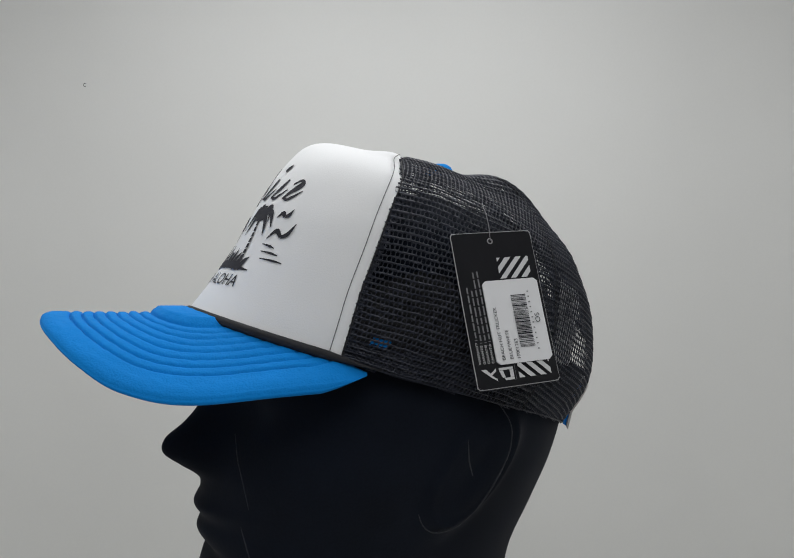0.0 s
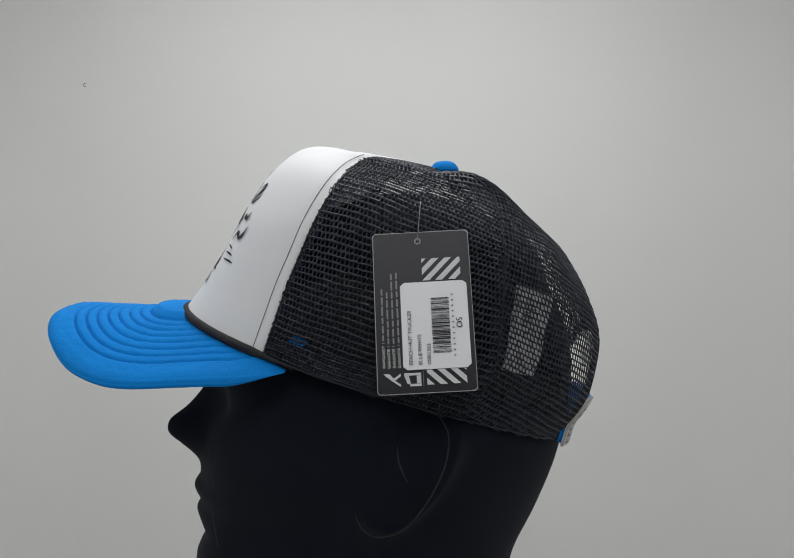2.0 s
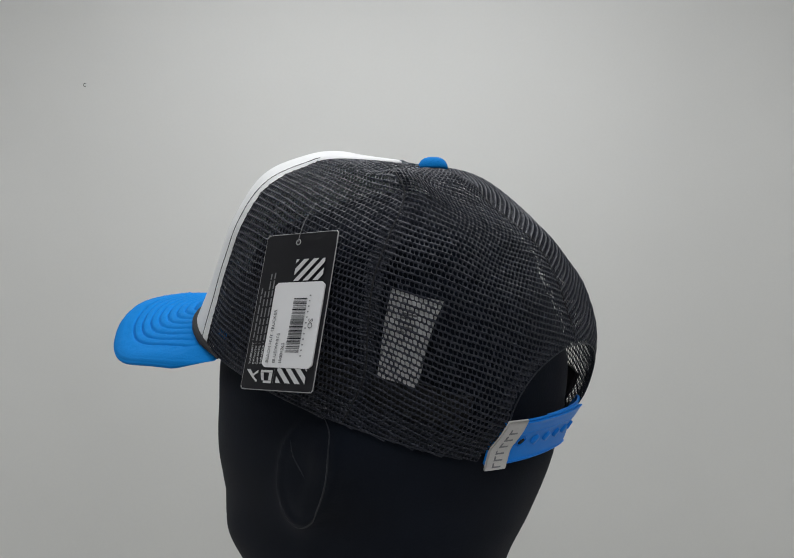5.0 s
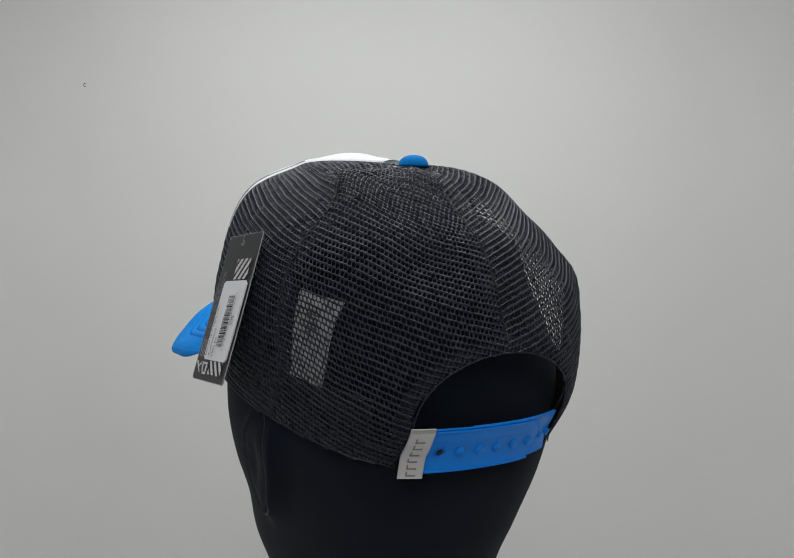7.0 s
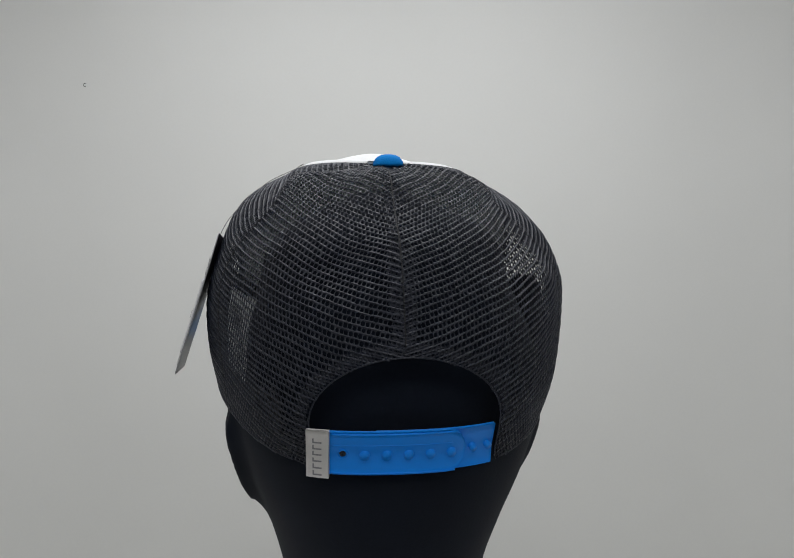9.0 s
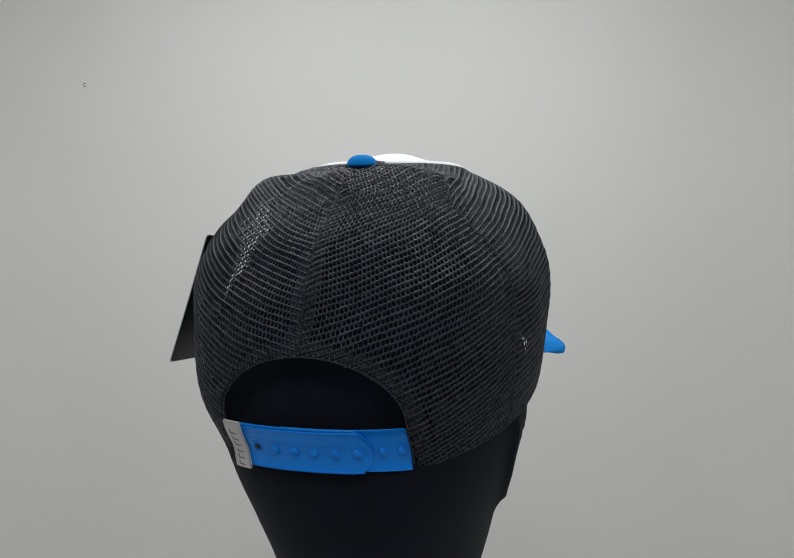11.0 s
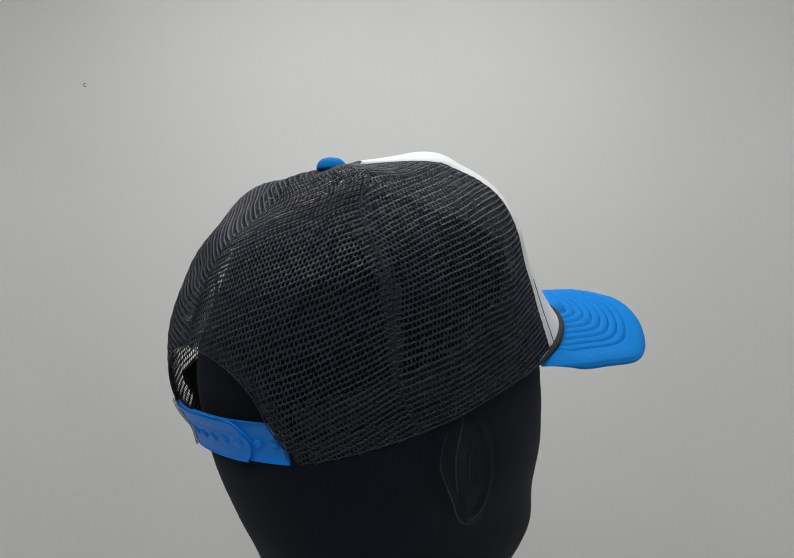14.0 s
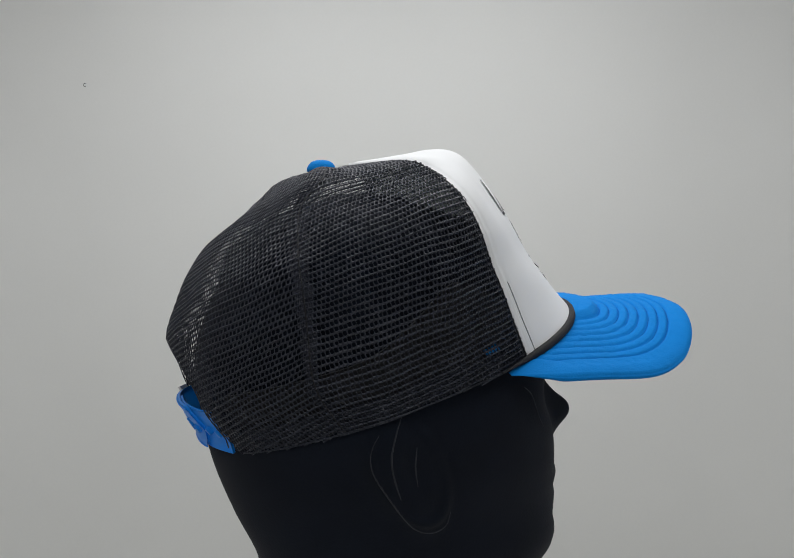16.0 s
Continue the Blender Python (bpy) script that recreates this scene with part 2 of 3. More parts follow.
def net(panel, lean, bow, off, keep=None, hole=1.0, shift=0.0):
    """Net of staggered holes over a panel: raised flat cords and lower laddered ones in turn, thin ties between them."""
    nb = int(0.42 / CELL_B)
    na = int(0.36 / CELL_A)

    def lay(a, b):
        # the rows waver a little
        return panel.place(a, b + 0.0009 * np.sin(a * 31 + b * 17) + 0.0005 * np.sin(a * 83 - b * 40), lean, bow)

    jj, ii = np.meshgrid(np.arange(-18, nb + 24), np.arange(-na // 2, na // 2 + 1), indexing="ij")
    a0 = (ii + 0.5 * (jj % 2) + shift).ravel() * CELL_A
    b0 = (jj + shift).ravel() * CELL_B
    odd = (jj % 2).ravel()
    phi, s = lay(a0, b0)
    ctr = crown(phi, np.clip(s, -0.02, 0.99))
    lim = foam_edge(np.clip(s, 0, 1))
    ok = (phi > panel.p0 - 0.3) & (phi < panel.p1 + 0.3) & (np.abs(phi) > lim - 0.3) & (s > 0.003) & (s < 0.975) & ~in_arch(ctr, 0.002)
    if keep is not None:
        ok &= keep(phi, s, panel)
    a0, b0, odd = a0[ok], b0[ok], odd[ok]
    n = len(a0)
    rng = np.random.RandomState(4)
    ha, hb = CELL_A / 2, CELL_B / 2
    outer = [(-ha, -hb), (0, -hb), (ha, -hb), (ha, hb), (0, hb), (-ha, hb)]
    r = hole
    inner = [(-ha * 0.80 * r, -hb * 0.54 * r), (0, -hb * 0.74 * r), (ha * 0.80 * r, -hb * 0.54 * r), (ha * 0.80 * r, hb * 0.54 * r), (0, hb * 0.74 * r), (-ha * 0.80 * r, hb * 0.54 * r)]
    size = rng.uniform(0.86, 1.12, n)
    jit = rng.uniform(-0.06, 0.06, (n, 2)) * (CELL_A, CELL_B)
    V = []
    for ring, (pts, o) in enumerate(((outer, 0.0), (inner, 0.0), (inner, -0.0008))):
        for x, y in pts:
            k = size if ring else 1.0
            jx, jy = (jit[:, 0], jit[:, 1]) if ring else (0, 0)
            ph, ss = lay(a0 + x * k + jx, b0 + y * k + jy)
            cord = np.where((odd == 1) == (y > 0), 0.0007, 0.0004 if x == 0 else 0.0001)
            V.append(crown(ph, np.clip(ss, -0.03, 0.995), off + (o if ring else cord)))
    V = np.stack(V, 1).reshape(-1, 3)
    F = []
    for c in range(n):
        q = c * 18
        for k in range(6):
            m = (k + 1) % 6
            F.append((q + k, q + m, q + 6 + m, q + 6 + k))
            F.append((q + 6 + k, q + 6 + m, q + 12 + m, q + 12 + k))
    return V, F


def strip(phis, s0, s1, off0, off1, n=6):
    """A closed band of the crown between levels s0 and s1, from depth off0 to off1."""
    s = np.linspace(s0, s1, n)
    P, S = np.meshgrid(phis, s, indexing="ij")
    return slab(crown(P, S, off1).reshape(-1, 3), crown(P, S, off0).reshape(-1, 3), len(phis), n)


def trucker_cap():
    cap = tagged(new("trucker_cap"), "blue and white foam trucker cap with black net back", "cap")

    # white foam front
    ss = np.linspace(0.0, 0.965, 90)
    P, S = np.meshgrid(np.linspace(-1, 1, 121), ss, indexing="ij")
    lim = foam_edge(S)
    P = P * lim
    edge = np.clip((lim - np.abs(P)) / np.where(S > 0.45, 9.0, 3.5), 0, 1)
    groove = np.exp(-(((np.abs(P) - (lim - 3.0)) / 0.7) ** 2))
    swell = 0.0035 * np.sqrt(1 - (1 - edge) ** 2) - 0.0013 * groove - 0.004 * np.exp(-(((lim - np.abs(P)) / 6) ** 2)) * np.clip((S - 0.5) / 0.15, 0, 1)
    wrinkle = np.array([0.0012 * noise.noise(Vector((a / 22, b * 5, 3.1))) for a, b in zip(P.ravel(), S.ravel())]).reshape(P.shape)
    top = crown(P, S, 0.0 + swell + wrinkle * edge)
    v, f = slab(top.reshape(-1, 3), crown(P, S, -0.006).reshape(-1, 3), 121, 90)
    part("front_panel", mesh_of("front_panel", v, f, FOAM, scale=U), cap, "white foam front panel")
    for side, upto in ((-1, 0.26), (1, 0.80)):
        sv = np.linspace(0.01, upto, 90)
        pts = crown(side * (foam_edge(sv) - 3.0), sv, 0.0028)
        v, f = tube(pts, 0.00045, 5)
        part("stitching", mesh_of("stitching", v, f, THREAD, scale=U), cap, "dark thread stitching")

    # net gores, doubled along the seams and the rim
    for p0, p1, lean, bow in ((55.0, PHI_S, -0.04, 0.0), (PHI_S, 180.0, 0.0, 0.0), (-PHI_S, -55.0, 0.04, 0.0), (-180.0, -PHI_S, 0.0, 0.0)):
        back = max(abs(p0), abs(p1)) > 170
        if back:
            lean, bow = (-0.20 if p1 == 180.0 else 0.29), 0.0
        pan = Panel(p0, p1)
        v, f = net(pan, lean, bow, 0.0)
        part("net_panel", mesh_of("net_panel", v, f, NET, scale=U), cap, "black open net panel")

        def near_seam(phi, s, pan):
            w = 0.014 / (0.26 * np.clip(1.02 - s, 0.33, 1)) * 57.3
            return (s < 0.075) | in_arch(crown(phi, np.clip(s, 0, 0.98)), 0.016) | (phi < pan.p0 + w * 0.5) | (phi > pan.p1 - w * 0.5) | (np.abs(phi) < foam_edge(np.clip(s, 0, 1)) + w * 0.5)

        v, f = net(pan, lean, bow, -0.0020, near_seam, 0.8, 0.37)
        part("seam_allowance", mesh_of("seam_allowance", v, f, NET, scale=U), cap)
    for ph in (1, PHI_S, 180.0, -PHI_S, -1):
        sv = np.linspace(0.34 if ph == 180.0 else 0.0, 0.97, 90)
        line = ph if abs(ph) > 1 else ph * (foam_edge(sv) + 0.4)
        v, f = tube(crown(line, sv, -0.0002), 0.0009, 6)
        part("seam", mesh_of("seam", v, f, TAPE, scale=U), cap)

    # thin tube for the net's folded rim, front cord, sweatband
    end = 180 - 30.0
    for a, b in ((65.0, end), (-end, -65.0)):
        v, f = tube(crown(np.linspace(a, b, 70), 0.003), 0.0008, 7)
        part("rim_fold", mesh_of("rim_fold", v, f, NET, scale=U), cap)
    v, f = tube(crown(np.linspace(-76, 76, 110), 0.004, 0.003), 0.0050 * np.clip((76.5 - np.abs(np.linspace(-76, 76, 110))) / 14, 0.25, 1), 10)
    part("front_cord", mesh_of("front_cord", v, f, TAPE, scale=U), cap, "black cord along the brim")
    # the band is raised over the temples to block light leaking through the net
    P, S = np.meshgrid(np.linspace(-145, 145, 120), np.linspace(0, 1, 9), indexing="ij")
    S = 0.004 + S * (0.166 + 0.15 * np.exp(-(((np.abs(P) - 76) / 15) ** 2)))
    v, f = slab(crown(P, S, -0.0065).reshape(-1, 3), crown(P, S, -0.010).reshape(-1, 3), 120, 9)
    part("sweatband", mesh_of("sweatband", v, f, TAPE, scale=U), cap, "black fabric sweatband")

    # thin tube for the folded net edge round the opening at the back
    pts = []
    for k in range(61):
        a = math.pi * k / 60
        y, z = -0.0005 + 0.0938 * math.cos(a), -0.165 + 0.064 * math.sin(a)
        pts.append((y, z))
    pts = [(0.0933, -0.2065 + 0.0043 * k) for k in range(10)] + pts + [(-0.0943, -0.168 - 0.0048 * k) for k in range(10)]
    v, f = tube(on_back([q[0] for q in pts], [q[1] for q in pts], -0.0002), 0.0007, 7)
    part("arch_fold", mesh_of("arch_fold", v, f, NET, scale=U), cap)
    return cap


def on_back(y, z, off=0.0):
    """Points of the crown's back at those y and z."""
    y, z = np.broadcast_arrays(np.asarray(y, float), np.asarray(z, float))
    hang = np.minimum(z + 0.200, 0)
    z = z - hang
    ph, s = np.full(y.shape, 180.0), np.full(y.shape, 0.1)
    for _ in range(14):
        p = crown(ph, s)
        d, e = (crown(ph + 0.5, s) - p) / 0.5, (crown(ph, s + 0.005) - p) / 0.005
        ry, rz = y - p[..., 1], z - p[..., 2]
        det = d[..., 1] * e[..., 2] - e[..., 1] * d[..., 2]
        det = np.where(np.abs(det) < 1e-9, -1e-9, det)
        ph = ph + np.clip((ry * e[..., 2] - rz * e[..., 1]) / det, -15, 15)
        s = np.clip(s + np.clip((d[..., 1] * rz - d[..., 2] * ry) / det, -0.1, 0.1), -0.16, 0.6)
    # below the rim the strap hangs down, drawn in a little
    return crown(ph, s, off) + np.stack([-0.30 * hang, 0 * hang, hang], -1)


# ---- brim ----
def brim(cap):
    nu, nv = 241, 161
    u = np.linspace(-1, 1, nu)
    root = crown(u * 73.0, 0.0, -0.003) - np.array([0, 0, 0.004])
    psi = np.radians(u * 90)
    ex = 0.0929 + 0.2985 * np.cos(psi).clip(0) ** (2 / 2.75)
    sy = np.sign(psi) * np.abs(np.sin(psi)) ** (2 / 2.75)
    ey = 0.2145 * sy + 0.006 * (ex - 0.0929) + 0.0023
    ez = spl([0, 0.2, 0.45, 0.65, 0.8, 0.95, 1.0], [-0.0710, -0.0740, -0.0845, -0.1062, -0.1285, -0.1392, -0.1345], np.abs(sy)) + 0.0027 * sy
    outer = np.stack([ex, ey, ez], -1)
    # points evenly along both edges
    def even(c):
        d = np.concatenate([[0], np.cumsum(np.linalg.norm(np.diff(c, axis=0), axis=1))])
        t = np.linspace(0, d[-1], nu)
        return np.stack([np.interp(t, d, c[:, k]) for k in range(3)], -1)
    root, outer = even(root), even(outer)
    # the brim runs out to a point at each side
    w = np.clip((1 - np.abs(u)) / 0.12, 0, 1)
    w = (w * (2 - w))[:, None]
    point = root + np.array([0.001, 0.0, -0.003]) + np.array([0, 0.004, 0]) * np.sign(u)[:, None]
    outer = point * (1 - w) + outer * w
    v = np.linspace(0, 1, nv)
    top = root[:, None] * (1 - v)[None, :, None] + outer[:, None] * v[None, :, None]
    span = np.linalg.norm(outer - root, axis=1)
    top[..., 2] += -0.014 * span[:, None] * (v * (1 - v))[None, :]
    flat = top.reshape(-1, 3)
    dist = np.full(len(flat), 9.0)
    for k in range(0, nu):
        dist = np.minimum(dist, np.linalg.norm(flat - outer[k], axis=1))
    dist = dist.reshape(nu, nv)
    first, step, count = 0.029, 0.0120, 8
    puff = np.zeros_like(dist)
    for k in range(count):
        puff -= 0.0042 * np.exp(-((np.abs(dist - first - step * k) / 0.0013) ** 1.2))
    puff += 0.0065 * np.clip((dist - first - step * (count - 1)) / 0.01, 0, 1)
    roll = np.sqrt(np.clip(1 - (1 - np.clip(dist / 0.014, 0, 1)) ** 2, 0, 1))
    ripple = np.array([noise.noise(Vector((a * 160, b * 160, 0.5))) for a, b, c in flat]).reshape(nu, nv) * 0.0007
    thin = np.clip((1 - np.abs(u)) / 0.11, 0.04, 1)[:, None] * np.clip(v / 0.06, 0.1, 1)[None, :] ** 0.5
    roll, puff = roll * thin, puff * thin
    hi, lo = top.copy(), top.copy()
    hi[..., 2] += (0.007 + ripple) * roll + puff
    lo[..., 2] -= 0.008 * roll
    vv, ff = slab(hi.reshape(-1, 3), lo.reshape(-1, 3), nu, nv)
    body = part("brim", mesh_of("brim", vv, [q[::-1] for q in ff], BLUE, scale=U), cap, "curved blue foam brim with stitched rows")
    for k in range(count):
        d, line = first + step * k, []
        for i in range(6, nu - 6):
            j = np.nonzero((dist[i, :-1] >= d) & (dist[i, 1:] < d))[0]
            if len(j) and j[-1] > 5:
                j = j[-1]
                t = (dist[i, j] - d) / (dist[i, j] - dist[i, j + 1])
                line.append(hi[i, j] * (1 - t) + hi[i, j + 1] * t + np.array([0, 0, 0.0008]))
        if len(line) < 8:
            continue
        line = np.array(line)
        run = np.concatenate([[0], np.cumsum(np.linalg.norm(np.diff(line, axis=0), axis=1))])
        at, pieces = 0.0, []
        while at + 0.006 < run[-1]:
            t = np.linspace(at, at + 0.0048, 3)
            pieces.append(tube(np.stack([np.interp(t, run, line[:, c]) for c in range(3)], -1), 0.00055, 4))
            at += 0.0066
        vv, ff = joined(pieces)
        part("stitch_row", mesh_of("stitch_row", vv, ff, BLUETHREAD, scale=U), body, "row of blue stitches", "stuff")


def button(cap):
    V, F = [], []
    n, m = 28, 10
    for j in range(m):
        a = math.pi / 2 * j / (m - 1)
        r, z = 0.0178 * math.cos(a) ** 0.7, 0.0135 * math.sin(a)
        for i in range(n):
            t = 2 * math.pi * i / n
            V.append((-0.077 + r * math.cos(t), r * math.sin(t), 0.0945 + z))
    V = np.array(V)
    F = [(j * n + i, j * n + (i + 1) % n, (j + 1) * n + (i + 1) % n, (j + 1) * n + i) for j in range(m - 1) for i in range(n)]
    F.append(tuple(range(n))[::-1])
    part("button", mesh_of("button", V, F, BLUE, scale=U), cap, "blue cloth-covered top button")


# ---- strap ----
def back_sheet(y0, y1, z0, z1, off0, off1, ny=40, nz=8, round_end=0.0):
    """A closed sheet over the back, between two depths; round_end rounds it at y1."""
    y = np.linspace(y0, y1, ny)
    k = np.ones(ny)
    if round_end:
        k = np.sqrt(np.maximum(1 - np.maximum(1 - np.abs(y - y1) / round_end, 0) ** 2, 0.02))
    z = (z0 + z1) / 2 + (z1 - z0) * (np.linspace(0, 1, nz) - 0.5)[None, :] * k[:, None]
    yy = np.broadcast_to(y[:, None], z.shape)
    return slab(on_back(yy, z, off1).reshape(-1, 3), on_back(yy, z, off0).reshape(-1, 3), ny, nz)


def disc(y, z, r, off0, off1, n=14):
    a = np.linspace(0, 2 * math.pi, n + 1)[:-1]
    ring0 = on_back(y + r * np.cos(a), z + r * np.sin(a), off0)
    ring1 = on_back(y + 0.85 * r * np.cos(a), z + 0.85 * r * np.sin(a), off1)
    return np.concatenate([ring0, ring1]), [(k, n + k, n + (k + 1) % n, (k + 1) % n) for k in range(n)] + [tuple(n + k for k in range(n))[::-1]]


def strap(cap):
    zc = -0.1982
    v, f = back_sheet(0.094, -0.060, zc - 0.0220, zc + 0.0245, -0.0045, -0.0005, 50, 8, 0.02)
    outer = part("snap_strap", mesh_of("snap_strap", v, f, PLASTIC, scale=U), cap, "blue plastic snap strap with studs")
    v, f = back_sheet(-0.0935, 0.03, zc - 0.0228, zc + 0.0228, -0.0078, -0.0046, 40, 6)
    inner = part("snap_strap", mesh_of("snap_strap", v, f, PLASTIC, scale=U), cap, "blue plastic snap strap")
    # raised lip along the outer strap's edge
    for z in (zc + 0.0228, zc - 0.0203):
        v, f = tube(on_back(np.linspace(0.072, -0.050, 40), np.full(40, z), -0.0005), 0.0011, 6)
        part("strap_lip", mesh_of("strap_lip", v, f, PLASTIC, scale=U), outer)
    v, f = tube(on_back(np.linspace(0.072, -0.045, 40), np.full(40, zc + 0.0105), -0.0006), 0.0006, 6)
    part("strap_ridge", mesh_of("strap_ridge", v, f, PLASTIC, scale=U), outer)
    for k in range(5):
        y = 0.040 - 0.0213 * k
        v, f = disc(y, zc, 0.0052, -0.001, 0.0022)
        part("stud", mesh_of("stud", v, f, PLASTIC, scale=U), outer)
    for y in (-0.0690, -0.086):
        v, f = disc(y, zc, 0.0042, -0.0055, 0.0)
        part("stud", mesh_of("stud", v, f, PLASTIC, scale=U), inner)
    v, f = disc(0.061, zc + 0.001, 0.0034, -0.001, 0.0003)
    part("snap_hole", mesh_of("snap_hole", v, f, INK, scale=U), outer, "dark snap hole")
    a = np.linspace(0, 2 * math.pi, 19)[:-1]
    ring = on_back(0.061 + 0.005 * np.cos(a), zc + 0.001 + 0.005 * np.sin(a), -0.0002)
    v, f = tube(ring, 0.0008, 5, closed=True)
    part("snap_rim", mesh_of("snap_rim", v, f, PLASTIC, scale=U), outer)
    # woven label wrapped over the end of the strap
    v, f = back_sheet(0.0948, 0.0735, zc - 0.0238, zc + 0.0285, 0.0005, 0.0032, 10, 12)
    lab = part("brand_label", mesh_of("brand_label", v, f, CLOTH, scale=U), cap, "white woven brand label")
    pieces = []
    for k in range(6):
        z = zc - 0.021 + 0.0072 * k
        pieces.append(back_sheet(0.0885, 0.0800, z, z + 0.0014, 0.0030, 0.0036, 4, 3))
        pieces.append(back_sheet(0.0885, 0.0872, z, z + 0.0050, 0.0030, 0.0036, 3, 4))
    v, f = joined(pieces)
    part("label_mark", mesh_of("label_mark", v, f, GREYP, False, U), lab, "dark grey woven mark")


def inner_labels(cap):
    # white care label that shows through the net
    u, w = np.meshgrid(np.linspace(0, 1, 8), np.linspace(0, 1, 14), indexing="ij")
    P = (117.5 + 2.9 * w) + u * (11.0 + 4.6 * w)
    S = 0.158 + (0.274 - 0.006 * u) * w
    v, f = slab(crown(P, S, -0.0042).reshape(-1, 3), crown(P, S, -0.0056).reshape(-1, 3), 8, 14)
    lab = part("care_label", mesh_of("care_label", v, f, STICKER, scale=U), cap, "white care label inside the net")
    for k in range(6):
        w0 = 0.46 + 0.055 * k
        uu, ww = np.meshgrid(np.linspace(0.30, 0.46 + 0.16 * ((k * 5) % 3) / 2, 5), np.linspace(w0, w0 + 0.026, 3), indexing="ij")
        P = (117.5 + 2.9 * ww) + uu * (11.0 + 4.6 * ww)
        v, f = slab(crown(P, 0.158 + 0.27 * ww, -0.0036).reshape(-1, 3), crown(P, 0.158 + 0.27 * ww, -0.0043).reshape(-1, 3), 5, 3)
        part("fine_print", mesh_of("fine_print", v, f, GREYP, False, U), lab)
    for ph in (72.2, -74.5):
        v, f = strip(np.linspace(ph - 2.2, ph + 2.2, 8), 0.064, 0.088, -0.004, -0.0018, 3)
        part("blue_tack", mesh_of("blue_tack", v, f, BLUETHREAD, scale=U), cap, "small blue bar tack under the net")


# ---- print on the front panel ----
FRONT = Panel(-58.0, 58.0)


def stroke(pts, widths, n=16):
    """A brush stroke through points (across to the wearer's left, up the panel)."""
    pts = np.array(pts, float)
    t = np.linspace(0, 1, len(pts))
    tt = np.linspace(0, 1, n)
    x, y = spl(t, pts[:, 0], tt), spl(t, pts[:, 1], tt)
    w = np.interp(tt, np.linspace(0, 1, len(widths)), widths) / 2
    dx, dy = np.gradient(x), np.gradient(y)
    L = np.hypot(dx, dy) + 1e-9
    a = np.concatenate([x - dy / L * w, x + dy / L * w])
    b = np.concatenate([y + dx / L * w, y - dx / L * w])
    return wrap(a, b), [(k, k + 1, n + k + 1, n + k) for k in range(n - 1)]


def wrap(a, b, lift=0.0):
    ph, s = FRONT.place(a + 0.010, b)
    return crown(ph, s, 0.0046 + lift)


def letters(text, size, spacing=1.0):
    cu = bpy.data.curves.new("lettering", "FONT")
    cu.body, cu.size, cu.align_x, cu.space_character = text, size, "CENTER", spacing
    ob = bpy.data.objects.new("lettering", cu)
    scene.collection.objects.link(ob)
    bpy.context.view_layer.update()
    me = bpy.data.meshes.new_from_object(ob.evaluated_get(bpy.context.evaluated_depsgraph_get()))
    v = np.array([q.co[:] for q in me.vertices])
    f = [tuple(q.vertices) for q in me.polygons]
    bpy.data.objects.remove(ob)
    bpy.data.meshes.remove(me)
    return v, f


